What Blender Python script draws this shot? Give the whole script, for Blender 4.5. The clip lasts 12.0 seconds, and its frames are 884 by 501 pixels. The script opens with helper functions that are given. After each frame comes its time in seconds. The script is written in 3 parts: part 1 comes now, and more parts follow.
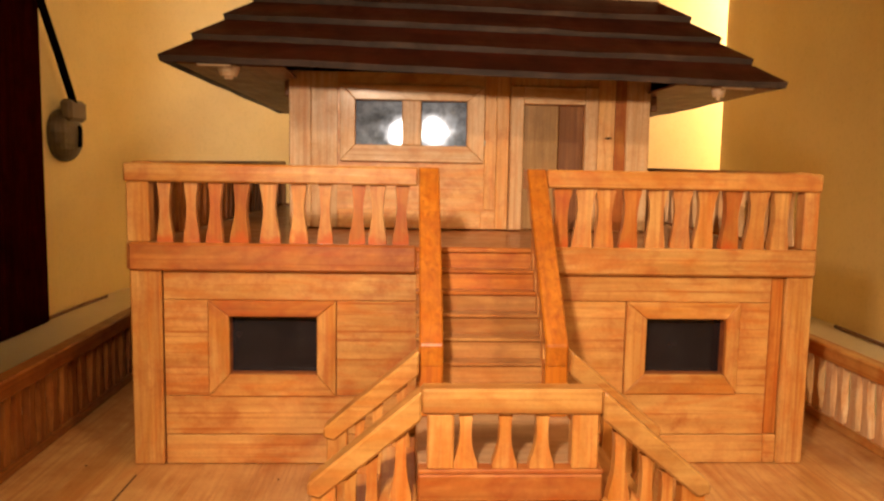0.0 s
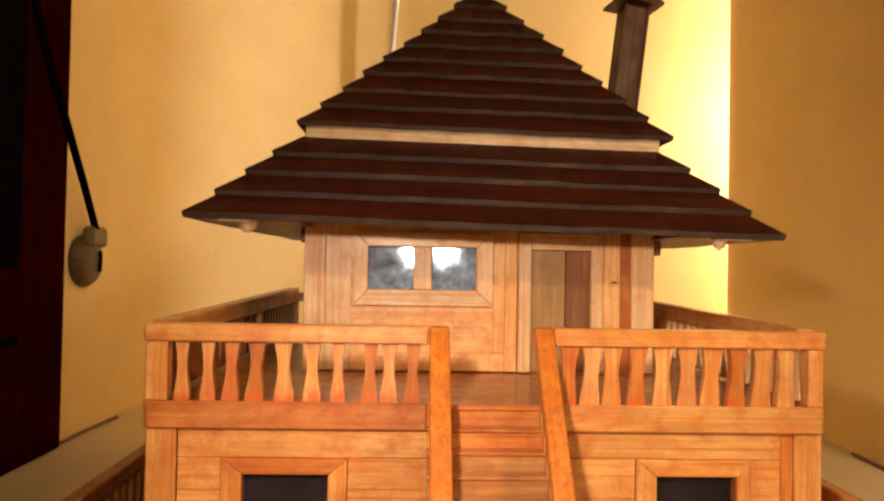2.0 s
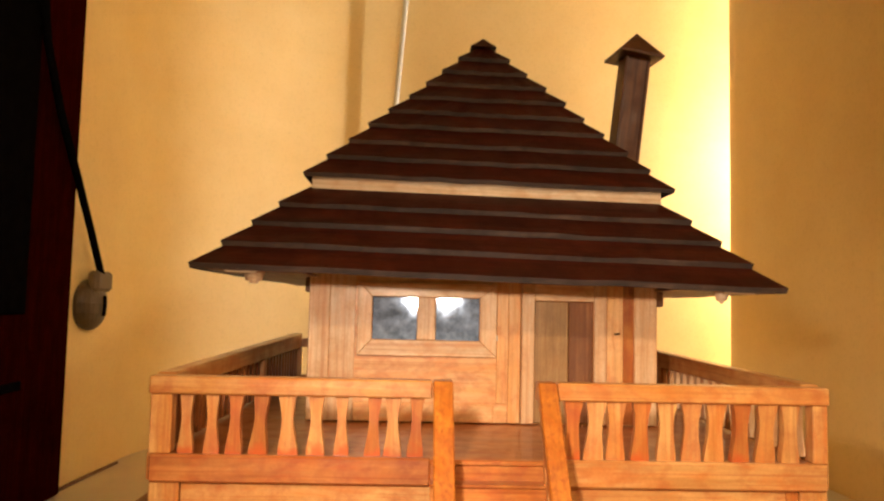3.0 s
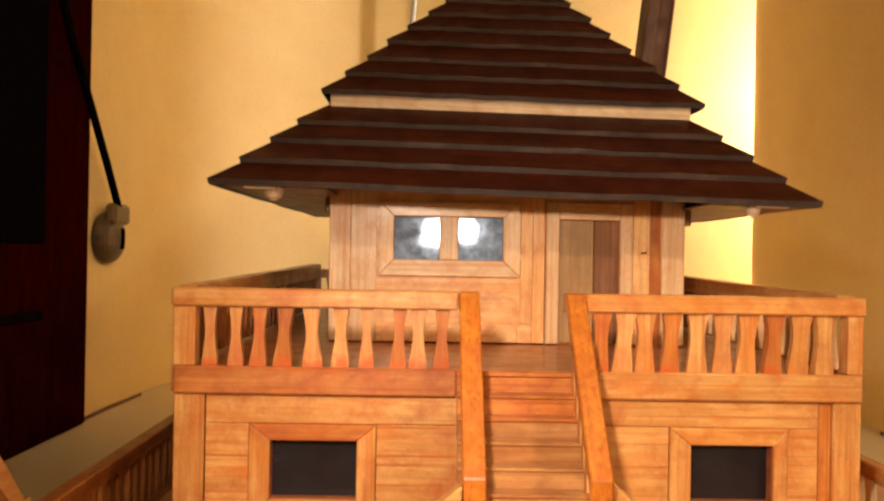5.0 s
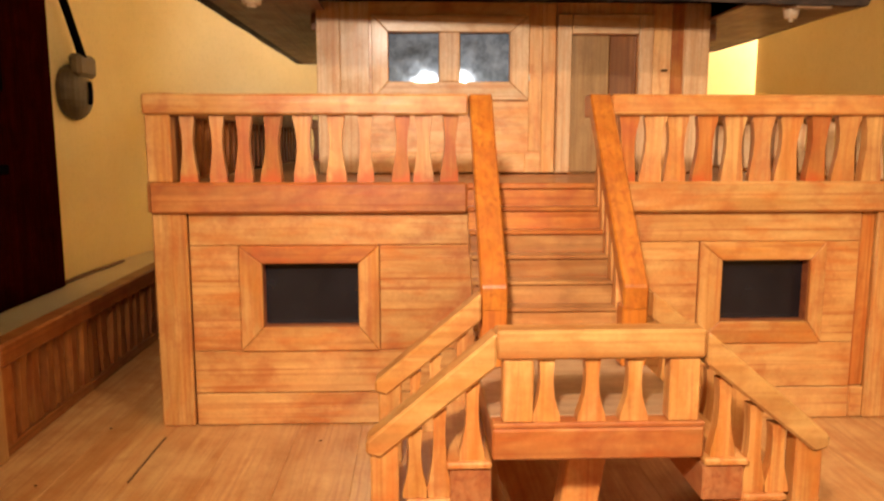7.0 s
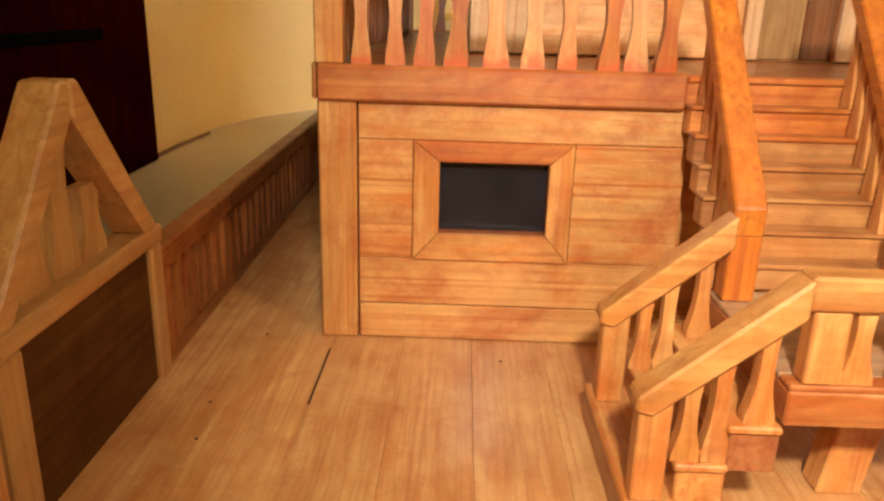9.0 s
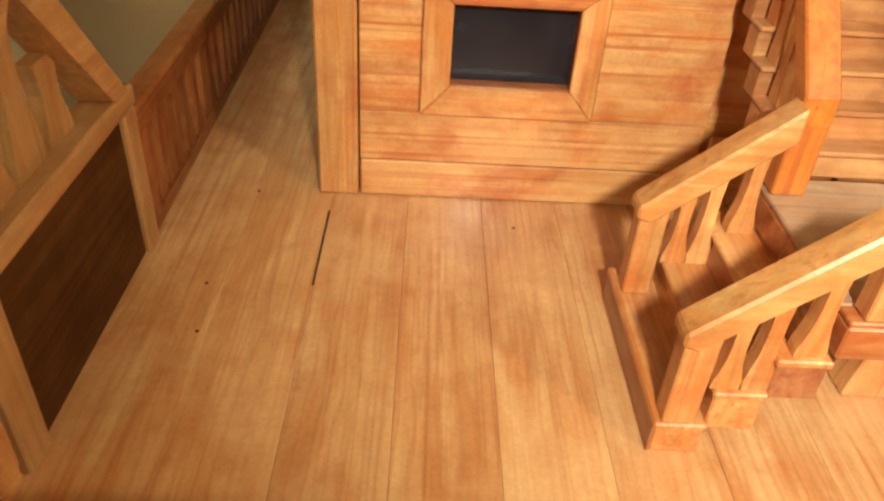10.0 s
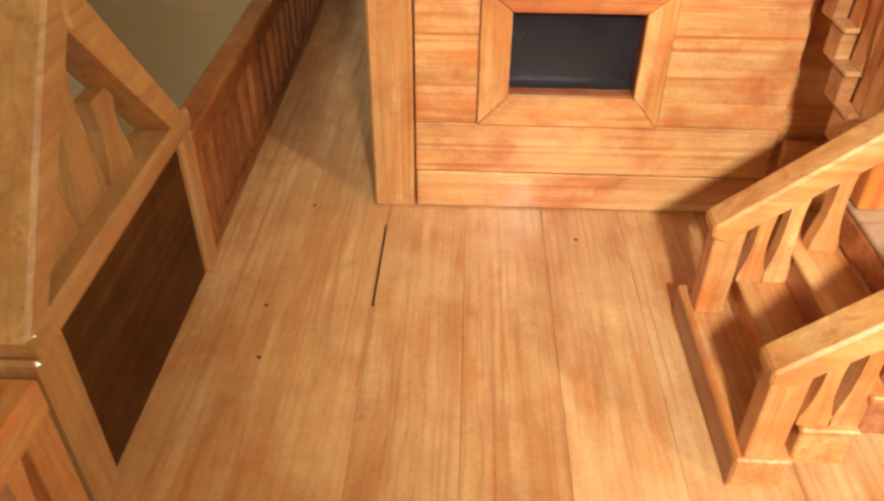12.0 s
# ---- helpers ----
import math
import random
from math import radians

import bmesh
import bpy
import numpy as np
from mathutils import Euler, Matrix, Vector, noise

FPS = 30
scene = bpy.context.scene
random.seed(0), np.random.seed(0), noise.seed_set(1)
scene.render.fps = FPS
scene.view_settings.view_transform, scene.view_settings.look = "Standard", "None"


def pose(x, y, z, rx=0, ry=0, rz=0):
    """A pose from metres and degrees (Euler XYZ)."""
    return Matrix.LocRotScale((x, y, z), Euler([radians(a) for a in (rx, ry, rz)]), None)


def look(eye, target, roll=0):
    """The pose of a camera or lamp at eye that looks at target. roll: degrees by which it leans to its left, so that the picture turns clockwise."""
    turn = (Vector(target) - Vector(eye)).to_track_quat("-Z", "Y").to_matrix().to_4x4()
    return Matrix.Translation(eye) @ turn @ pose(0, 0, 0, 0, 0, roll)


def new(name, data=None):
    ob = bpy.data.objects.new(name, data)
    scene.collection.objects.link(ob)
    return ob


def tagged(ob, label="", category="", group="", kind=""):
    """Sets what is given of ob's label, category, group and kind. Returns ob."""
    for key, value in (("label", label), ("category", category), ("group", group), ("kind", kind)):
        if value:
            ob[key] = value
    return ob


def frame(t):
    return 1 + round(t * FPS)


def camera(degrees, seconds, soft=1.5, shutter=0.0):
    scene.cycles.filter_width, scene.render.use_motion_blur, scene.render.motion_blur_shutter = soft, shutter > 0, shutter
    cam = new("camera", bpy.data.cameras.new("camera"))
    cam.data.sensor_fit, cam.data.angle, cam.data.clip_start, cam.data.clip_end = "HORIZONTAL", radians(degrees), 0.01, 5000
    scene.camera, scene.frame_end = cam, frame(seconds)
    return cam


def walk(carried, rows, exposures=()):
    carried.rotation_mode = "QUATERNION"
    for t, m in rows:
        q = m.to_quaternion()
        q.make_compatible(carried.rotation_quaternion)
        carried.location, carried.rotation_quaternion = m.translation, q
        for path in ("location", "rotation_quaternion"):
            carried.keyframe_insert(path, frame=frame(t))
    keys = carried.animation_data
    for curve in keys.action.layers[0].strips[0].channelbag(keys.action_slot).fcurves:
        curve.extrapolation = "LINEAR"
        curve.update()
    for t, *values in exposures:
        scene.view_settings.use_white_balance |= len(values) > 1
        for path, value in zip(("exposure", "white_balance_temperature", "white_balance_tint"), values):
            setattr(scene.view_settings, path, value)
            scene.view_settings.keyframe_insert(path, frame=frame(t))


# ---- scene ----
cam = camera(60.5, 12.0, soft=2.3, shutter=0.4)
PATH = [
    (0, (-0.087, -0.873, 1.147), (0.012, 1.114, 0.937), 1.0),
    (0.5, (-0.097, -0.873, 1.168), (0.007, 1.118, 0.999), 0.9),
    (1, (-0.091, -0.879, 1.185), (-0.02, 1.117, 1.071), 1.0),
    (1.5, (-0.086, -0.885, 1.206), (-0.008, 1.113, 1.155), 1.0),
    (2, (-0.089, -0.896, 1.221), (-0.021, 1.103, 1.263), 1.0),
    (2.5, (-0.088, -0.9, 1.23), (-0.024, 1.096, 1.343), 1.1),
    (2.7, (-0.09, -0.906, 1.238), (-0.027, 1.088, 1.387), 1.2),
    (4.3, (-0.095, -0.895, 1.22), (-0.048, 1.102, 1.306), 1.3),
    (4.5, (-0.098, -0.891, 1.216), (-0.052, 1.107, 1.282), 1.2),
    (5, (-0.104, -0.88, 1.194), (-0.078, 1.12, 1.202), 1.0),
    (5.5, (-0.114, -0.861, 1.17), (-0.08, 1.138, 1.114), 1.1),
    (6, (-0.122, -0.845, 1.158), (-0.085, 1.153, 1.065), 0.9),
    (6.5, (-0.132, -0.826, 1.134), (-0.103, 1.167, 0.98), 0.4),
    (7, (-0.127, -0.791, 1.104), (-0.057, 1.187, 0.815), 0.0),
    (7.5, (-0.15, -0.778, 1.089), (-0.097, 1.186, 0.714), -0.0),
    (7.7, (-0.169, -0.777, 1.08), (-0.134, 1.179, 0.663), 0.5),
    (9.3, (-0.283, -0.66, 1.121), (-0.321, 1.19, 0.363), 1.5),
    (9.5, (-0.29, -0.643, 1.128), (-0.295, 1.147, 0.235), 2.2),
    (10, (-0.307, -0.594, 1.162), (-0.243, 1.033, 0.0), 3.9),
    (10.5, (-0.33, -0.591, 1.182), (-0.301, 0.987, -0.046), 2.9),
    (11, (-0.339, -0.577, 1.187), (-0.374, 1.019, -0.018), 1.3),
    (11.5, (-0.339, -0.571, 1.185), (-0.423, 1.043, 0.008), 0.0),
    (12, (-0.32, -0.564, 1.176), (-0.373, 1.027, -0.033), 0.5),
]
walk(cam, [(t, look(eye, target, roll)) for t, eye, target, roll in PATH],
     exposures=[(0.0, -0.20, 7600, 19), (2.7, 0.12, 6700, 16), (6.5, 0.12, 6600, 14), (7.7, 0.02, 6300, 10), (9.5, 0.28, 5700, 4), (10.2, 0.44, 5100, -4), (12.0, 0.62, 4900, -4)])

# ---- world, lamps ----
world = bpy.data.worlds.new("room_dark")
scene.world = world
world.use_nodes = True
world.node_tree.nodes["Background"].inputs[0].default_value = (0.9, 0.62, 0.32, 1)
world.node_tree.nodes["Background"].inputs[1].default_value = 0.05


def lamp(name, kind, power, colour, place, size):
    data = bpy.data.lights.new(name, kind)
    data.energy, data.color, data.shadow_soft_size = power, colour, size
    ob = new(name, data)
    ob.location = place
    return ob


# the small torch above the lens and the room's warm ceiling bulb in front to the right
TORCH = lamp("torch_light", "SPOT", 43.0, (1.0, 0.87, 0.70), (-0.21, -0.85, 1.38), 0.028)
TORCH.matrix_world = look((-0.21, -0.85, 1.38), (0.08, 0.0, 0.93))
TORCH.data.spot_size, TORCH.data.spot_blend = radians(82), 1.0
lamp("ceiling_bulb_light", "POINT", 95.0, (1.0, 0.83, 0.56), (1.5, -1.9, 2.35), 0.06)
# unseen lamp, added behind the east wall's end to brighten a strip of wall
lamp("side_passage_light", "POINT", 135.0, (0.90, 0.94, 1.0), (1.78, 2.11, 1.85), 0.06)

# ---- materials ----


class Nodes:
    def __init__(self, name):
        self.m = bpy.data.materials.new(name)
        self.m.use_nodes = True
        self.t = self.m.node_tree
        self.b = self.t.nodes["Principled BSDF"]

    def n(self, kind, **inputs):
        node = self.t.nodes.new(kind)
        for key, value in inputs.items():
            self.put(node.inputs[key.replace("_", " ")], value)
        return node

    def put(self, socket, value):
        if isinstance(value, bpy.types.NodeSocket):
            self.t.links.new(value, socket)
        else:
            socket.default_value = value

    def ramp(self, fac, stops):
        r = self.t.nodes.new("ShaderNodeValToRGB")
        self.put(r.inputs[0], fac)
        el = r.color_ramp.elements
        while len(el) < len(stops):
            el.new(0.5)
        for e, (p, c) in zip(el, stops):
            e.position, e.color = p, (c if len(c) == 4 else (*c, 1))
        return r.outputs[0]

    def mix(self, fac, a, b, how="MIX"):
        m = self.t.nodes.new("ShaderNodeMix")
        m.data_type, m.blend_type = "RGBA", how
        self.put(m.inputs[0], fac)
        self.put(m.inputs[6], a)
        self.put(m.inputs[7], b)
        return m.outputs[2]

    def bump(self, height, strength, distance):
        k = self.n("ShaderNodeBump", Strength=strength, Distance=distance, Height=height)
        self.t.links.new(k.outputs[0], self.b.inputs["Normal"])

    def coords(self, scale, shift=0.0):
        tc = self.n("ShaderNodeTexCoord")
        info = self.n("ShaderNodeObjectInfo")
        mul = self.n("ShaderNodeMath")
        mul.operation = "MULTIPLY"
        self.put(mul.inputs[0], info.outputs["Random"])
        mul.inputs[1].default_value = shift
        comb = self.n("ShaderNodeCombineXYZ", X=mul.outputs[0], Y=mul.outputs[0], Z=mul.outputs[0])
        add = self.n("ShaderNodeVectorMath")
        self.put(add.inputs[0], tc.outputs["Object"])
        self.put(add.inputs[1], comb.outputs[0])
        mp = self.n("ShaderNodeMapping", Vector=add.outputs[0], Scale=scale)
        return mp.outputs[0], add.outputs[0], info.outputs["Random"]


def wood(name, pale, mid, stain, axis, rough=0.32, coat=0.35, dirt=0.5, fine=1.0, odd=0.7, spec=0.5, streak=0.5, lines=0.5, ring_w=0.24, wear=0.0):
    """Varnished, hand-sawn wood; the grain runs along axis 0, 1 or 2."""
    k = Nodes(name)
    sc = [95.0 * fine, 95.0 * fine, 95.0 * fine]
    sc[axis] = 5.0
    grain, plain, rnd = k.coords(sc, 3.7)
    big = [12.0, 12.0, 12.0]
    big[axis] = 2.4
    bigmap = k.n("ShaderNodeMapping", Vector=plain, Scale=big)
    n1 = k.n("ShaderNodeTexNoise", Vector=grain, Scale=1.0, Detail=5.0, Roughness=0.62, Distortion=0.4)
    n2 = k.n("ShaderNodeTexNoise", Vector=bigmap.outputs[0], Scale=2.2, Detail=3.0, Roughness=0.55, Distortion=1.4)
    n3 = k.n("ShaderNodeTexNoise", Vector=plain, Scale=24.0, Detail=4.0, Roughness=0.65)
    ring = k.n("ShaderNodeTexWave", Vector=bigmap.outputs[0], Scale=2.6, Distortion=7.0, Detail=2.0, Detail_Scale=1.2)
    base = k.ramp(n2.outputs[0], [(0.34, mid), (0.64, pale)])
    base = k.mix(k.ramp(n1.outputs[0], [(0.36, (streak,) * 3), (0.66, (0.0, 0.0, 0.0))]), base, (*[c * 0.55 for c in mid], 1))
    thin = [210.0, 210.0, 210.0]
    thin[axis] = 2.2
    thinmap = k.n("ShaderNodeMapping", Vector=plain, Scale=thin)
    n4 = k.n("ShaderNodeTexNoise", Vector=thinmap.outputs[0], Scale=1.0, Detail=3.0, Roughness=0.5, Distortion=0.25)
    base = k.mix(k.ramp(n4.outputs[0], [(0.33, (lines,) * 3), (0.47, (0.0, 0.0, 0.0))]), base, (*stain, 1))
    base = k.mix(k.ramp(ring.outputs[1], [(0.74, (0, 0, 0)), (1.0, (ring_w,) * 3)]), base, (*stain, 1))
    base = k.mix(k.ramp(n3.outputs[0], [(0.48, (0, 0, 0)), (0.72, (dirt, dirt, dirt))]), base, (*stain, 1))
    n5 = k.n("ShaderNodeTexNoise", Vector=bigmap.outputs[0], Scale=5.5, Detail=5.0, Roughness=0.68, Distortion=0.8)
    base = k.mix(k.ramp(n5.outputs[0], [(0.47, (0, 0, 0)), (0.66, (0.60 * dirt + 0.10,) * 3)]), base, (mid[0] * 0.98, mid[1] * 0.60, mid[2] * 0.32, 1))
    if wear:
        n7 = k.n("ShaderNodeTexNoise", Vector=plain, Scale=6.5, Detail=4.0, Roughness=0.6, Distortion=0.6)
        base = k.mix(k.ramp(n7.outputs[0], [(0.50, (0, 0, 0)), (0.62, (wear,) * 3)]), base, (*pale, 1))
    n6 = k.n("ShaderNodeTexNoise", Vector=plain, Scale=330.0, Detail=2.0, Roughness=0.7)
    base = k.mix(1.0, base, k.ramp(n6.outputs[0], [(0.30, (0.93, 0.90, 0.86)), (0.70, (1.05, 1.05, 1.05))]), "MULTIPLY")
    tone = k.ramp(rnd, [(0.0, [1 - odd * c for c in (0.20, 0.23, 0.26)]), (0.5, (1, 1, 1)), (1.0, [1 + odd * c for c in (0.13, 0.08, 0.02)])])
    base = k.mix(1.0, base, tone, "MULTIPLY")
    k.put(k.b.inputs["Base Color"], base)
    k.put(k.b.inputs["Roughness"], k.ramp(n3.outputs[0], [(0.3, (rough,) * 3), (0.75, (rough + 0.22,) * 3)]))
    k.b.inputs["Specular IOR Level"].default_value = spec
    k.b.inputs["Coat Weight"].default_value = coat
    k.b.inputs["Coat Roughness"].default_value = 0.16
    k.bump(n1.outputs[0], 0.35, 0.0012)
    return k.m


PALE, MID, STAIN = (0.72, 0.390, 0.130), (0.57, 0.222, 0.045), (0.35, 0.065, 0.007)
WX, WY, WZ = (wood("varnished_wood_" + "xyz"[a], PALE, MID, STAIN, a, odd=0.4, dirt=0.6) for a in range(3))
OX, OY, OZ = (wood("orange_wood_" + "xyz"[a], (0.66, 0.225, 0.026), (0.54, 0.150, 0.014), (0.30, 0.055, 0.008), a, dirt=0.3) for a in range(3))
RX, RZ = (wood("red_stained_wood_" + "xyz"[a], (0.66, 0.265, 0.058), (0.50, 0.145, 0.025), (0.28, 0.042, 0.005), a, dirt=0.65) for a in (0, 2))
GX, GZ = (wood("pale_grey_wood_" + "xyz"[a], (0.84, 0.59, 0.36), (0.74, 0.47, 0.25), (0.50, 0.18, 0.06), a, dirt=0.45, odd=0.25, streak=0.30, coat=0.08, spec=0.35) for a in (0, 2))
BX = wood("wall_board_wood", PALE, (0.55, 0.225, 0.056), STAIN, 0, odd=0.25, streak=0.40, lines=0.72, dirt=0.75, ring_w=0.10, wear=0.45)
YX = wood("yellow_varnished_wood", (0.66, 0.36, 0.115), (0.52, 0.22, 0.050), (0.31, 0.085, 0.014), 0, dirt=0.35)
MX = wood("reddish_varnished_wood", (0.54, 0.22, 0.062), (0.41, 0.125, 0.028), (0.23, 0.032, 0.006), 0, dirt=0.6)
STEPX = wood("worn_tan_step_wood", (0.58, 0.29, 0.095), (0.40, 0.15, 0.040), (0.20, 0.055, 0.012), 0, dirt=0.6, odd=0.6, streak=0.6, wear=0.3)
LANDTOP = wood("grey_landing_wood", (0.46, 0.31, 0.18), (0.38, 0.23, 0.12), (0.22, 0.10, 0.06), 0, dirt=0.4)
RX_Y = wood("red_stained_wood_y", (0.46, 0.19, 0.07), (0.36, 0.12, 0.04), (0.2, 0.04, 0.012), 1, dirt=0.5)
OY_PALE = wood("pale_orange_wood_y", (0.58, 0.33, 0.115), (0.47, 0.225, 0.062), (0.29, 0.095, 0.02), 1, dirt=0.35)
OZ_PALE = wood("pale_orange_wood_z", (0.58, 0.33, 0.115), (0.47, 0.225, 0.062), (0.29, 0.095, 0.02), 2, dirt=0.35)
MZ = wood("reddish_varnished_wood_z", (0.62, 0.25, 0.054), (0.49, 0.145, 0.024), (0.30, 0.042, 0.005), 2, dirt=0.6)
# red-stained wood, darkened further for the dimmer light on the left side
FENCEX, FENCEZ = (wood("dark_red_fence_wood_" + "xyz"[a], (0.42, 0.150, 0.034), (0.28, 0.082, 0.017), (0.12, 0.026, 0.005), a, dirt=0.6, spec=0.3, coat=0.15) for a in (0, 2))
JOINT = wood("dark_joint_wood", (0.40, 0.12, 0.030), (0.28, 0.070, 0.016), (0.15, 0.03, 0.006), 0, rough=0.6, coat=0.0)
UPX, UPZ = (wood("peach_facade_wood_" + "xyz"[a], (0.88, 0.52, 0.24), (0.80, 0.40, 0.13), (0.48, 0.12, 0.025), a, coat=0.12, odd=0.2, streak=0.3, lines=0.3, dirt=0.6) for a in (0, 2))
FLOORY = wood("floor_plank_wood", (0.68, 0.380, 0.145), (0.51, 0.220, 0.062), (0.34, 0.085, 0.016), 1, rough=0.3, coat=0.4, dirt=0.42, odd=0.18, streak=0.14, lines=0.40, wear=0.42)
DARKX, DARKY = (wood("dark_shingle_wood_" + "xyz"[a], (0.062, 0.0095, 0.0030), (0.030, 0.0045, 0.0016), (0.010, 0.0022, 0.0012), a, rough=0.30, coat=0.0, dirt=0.6, spec=0.10) for a in (0, 1))
EDGEX = wood("worn_shingle_edge", (0.085, 0.042, 0.024), (0.022, 0.008, 0.004), (0.010, 0.004, 0.002), 0, rough=0.6, coat=0.0, dirt=0.9)
DOORL = wood("grey_brown_door_wood", (0.42, 0.25, 0.10), (0.32, 0.17, 0.06), (0.18, 0.075, 0.022), 2, dirt=0.3)
DOORD = wood("dark_brown_door_wood", (0.30, 0.125, 0.045), (0.21, 0.078, 0.026), (0.11, 0.03, 0.010), 2, dirt=0.3)
SOFFIT = wood("brown_soffit_wood", (0.30, 0.14, 0.06), (0.22, 0.09, 0.035), (0.10, 0.03, 0.012), 1, rough=0.5, coat=0.1)
GATEDARK = wood("dark_gate_panel_wood", (0.105, 0.040, 0.006), (0.070, 0.024, 0.0035), (0.035, 0.010, 0.002), 1, rough=0.6, coat=0.0, dirt=0.3, spec=0.1)
CHIMZ = wood("brown_chimney_wood", (0.15, 0.052, 0.012), (0.09, 0.028, 0.007), (0.04, 0.010, 0.003), 2, dirt=0.4, coat=0.0, spec=0.2)
OLDDOOR = wood("red_brown_room_door", (0.034, 0.0028, 0.0012), (0.021, 0.0017, 0.0008), (0.008, 0.0008, 0.0004), 2, rough=0.6, coat=0.0, fine=0.4, spec=0.0)
WHITEWOOD = wood("bare_white_wood", (0.74, 0.60, 0.44), (0.66, 0.47, 0.29), (0.40, 0.20, 0.09), 0, rough=0.5, coat=0.1, dirt=0.35)


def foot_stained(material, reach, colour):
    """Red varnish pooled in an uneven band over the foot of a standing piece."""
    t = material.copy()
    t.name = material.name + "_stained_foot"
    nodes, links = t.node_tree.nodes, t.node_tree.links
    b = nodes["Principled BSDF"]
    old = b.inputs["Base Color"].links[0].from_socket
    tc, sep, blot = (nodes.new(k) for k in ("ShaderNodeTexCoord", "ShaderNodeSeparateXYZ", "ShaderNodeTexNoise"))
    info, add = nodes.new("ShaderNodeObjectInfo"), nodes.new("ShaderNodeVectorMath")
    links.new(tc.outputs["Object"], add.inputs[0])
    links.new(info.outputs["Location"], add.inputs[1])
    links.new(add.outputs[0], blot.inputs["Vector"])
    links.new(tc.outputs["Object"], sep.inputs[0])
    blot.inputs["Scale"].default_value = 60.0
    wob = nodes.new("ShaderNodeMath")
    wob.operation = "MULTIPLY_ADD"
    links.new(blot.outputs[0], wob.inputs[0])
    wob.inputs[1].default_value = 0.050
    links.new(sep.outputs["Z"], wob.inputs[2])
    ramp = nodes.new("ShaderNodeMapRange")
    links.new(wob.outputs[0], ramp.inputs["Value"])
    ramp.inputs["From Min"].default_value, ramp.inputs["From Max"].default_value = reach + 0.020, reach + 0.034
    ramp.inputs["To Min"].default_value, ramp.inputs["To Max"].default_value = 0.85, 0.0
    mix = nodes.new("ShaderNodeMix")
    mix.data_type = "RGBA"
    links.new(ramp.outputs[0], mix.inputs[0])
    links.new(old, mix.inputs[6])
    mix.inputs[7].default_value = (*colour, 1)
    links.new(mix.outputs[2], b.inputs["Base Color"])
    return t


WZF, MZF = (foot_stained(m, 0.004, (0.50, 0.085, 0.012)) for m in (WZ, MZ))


def plaster(name, colour, dark, rough=0.85, scale=1.0, bump=0.15):
    k = Nodes(name)
    tc = k.n("ShaderNodeTexCoord")
    a = k.n("ShaderNodeTexNoise", Vector=tc.outputs["Object"], Scale=3.0 * scale, Detail=4.0, Roughness=0.6)
    b = k.n("ShaderNodeTexNoise", Vector=tc.outputs["Object"], Scale=85.0 * scale, Detail=4.0, Roughness=0.7)
    base = k.ramp(a.outputs[0], [(0.3, dark), (0.7, colour)])
    base = k.mix(k.ramp(b.outputs[0], [(0.5, (0, 0, 0)), (0.8, (0.35,) * 3)]), base, (*[c * 0.75 for c in dark], 1))
    k.put(k.b.inputs["Base Color"], base)
    k.b.inputs["Roughness"].default_value = rough
    k.bump(b.outputs[0], bump, 0.002)
    return k.m


WALL = plaster("cream_wall_paint", (0.86, 0.64, 0.285), (0.81, 0.57, 0.225), 0.7)
LEDGE = plaster("cream_ledge_paint", (0.72, 0.60, 0.40), (0.64, 0.51, 0.32), 0.45)
CEIL = plaster("white_ceiling_paint", (0.62, 0.58, 0.50), (0.56, 0.52, 0.44))
SLABGREY = plaster("pale_grey_cement", (0.66, 0.72, 0.82), (0.60, 0.66, 0.76), 0.6)
CEMENT = plaster("grey_cement", (0.42, 0.52, 0.68), (0.36, 0.45, 0.60), 0.6)


def simple(name, colour, rough=0.5, metal=0.0, vary=0.25, scale=40.0, coat=0.0):
    k = Nodes(name)
    tc = k.n("ShaderNodeTexCoord")
    a = k.n("ShaderNodeTexNoise", Vector=tc.outputs["Object"], Scale=scale, Detail=4.0, Roughness=0.6)
    lo, hi = [c * (1 - vary) for c in colour], [min(1, c * (1 + vary)) for c in colour]
    k.put(k.b.inputs["Base Color"], k.ramp(a.outputs[0], [(0.3, lo), (0.7, hi)]))
    k.put(k.b.inputs["Roughness"], k.ramp(a.outputs[0], [(0.3, (rough * 0.8,) * 3), (0.7, (min(1, rough * 1.25),) * 3)]))
    k.b.inputs["Metallic"].default_value = metal
    k.b.inputs["Coat Weight"].default_value = coat
    return k.m


MIRROR = simple("smudged_mirror_glass", (0.22, 0.29, 0.40), 0.05, 0.16, 0.5, 55.0)
MIRROR_NODES = MIRROR.node_tree
MIRROR_NODES.nodes["Principled BSDF"].inputs["Specular IOR Level"].default_value = 0.15
smear = MIRROR_NODES.nodes.new("ShaderNodeTexNoise")
smear.inputs["Scale"].default_value, smear.inputs["Detail"].default_value = 70.0, 3.0
smear_bump = MIRROR_NODES.nodes.new("ShaderNodeBump")
smear_bump.inputs["Strength"].default_value, smear_bump.inputs["Distance"].default_value = 0.010, 0.004
smear_at = MIRROR_NODES.nodes.new("ShaderNodeTexCoord")
MIRROR_NODES.links.new(smear_at.outputs["Object"], smear.inputs["Vector"])
MIRROR_NODES.links.new(smear.outputs[0], smear_bump.inputs["Height"])
MIRROR_NODES.links.new(smear_bump.outputs[0], MIRROR_NODES.nodes["Principled BSDF"].inputs["Normal"])
DARKGLASS = simple("dark_window_glass", (0.012, 0.010, 0.012), 0.22, 0.0, 0.3, 20.0)
BLACK = simple("black_lacquer", (0.004, 0.003, 0.003), 0.5)
BLACK.node_tree.nodes["Principled BSDF"].inputs["Specular IOR Level"].default_value = 0.0
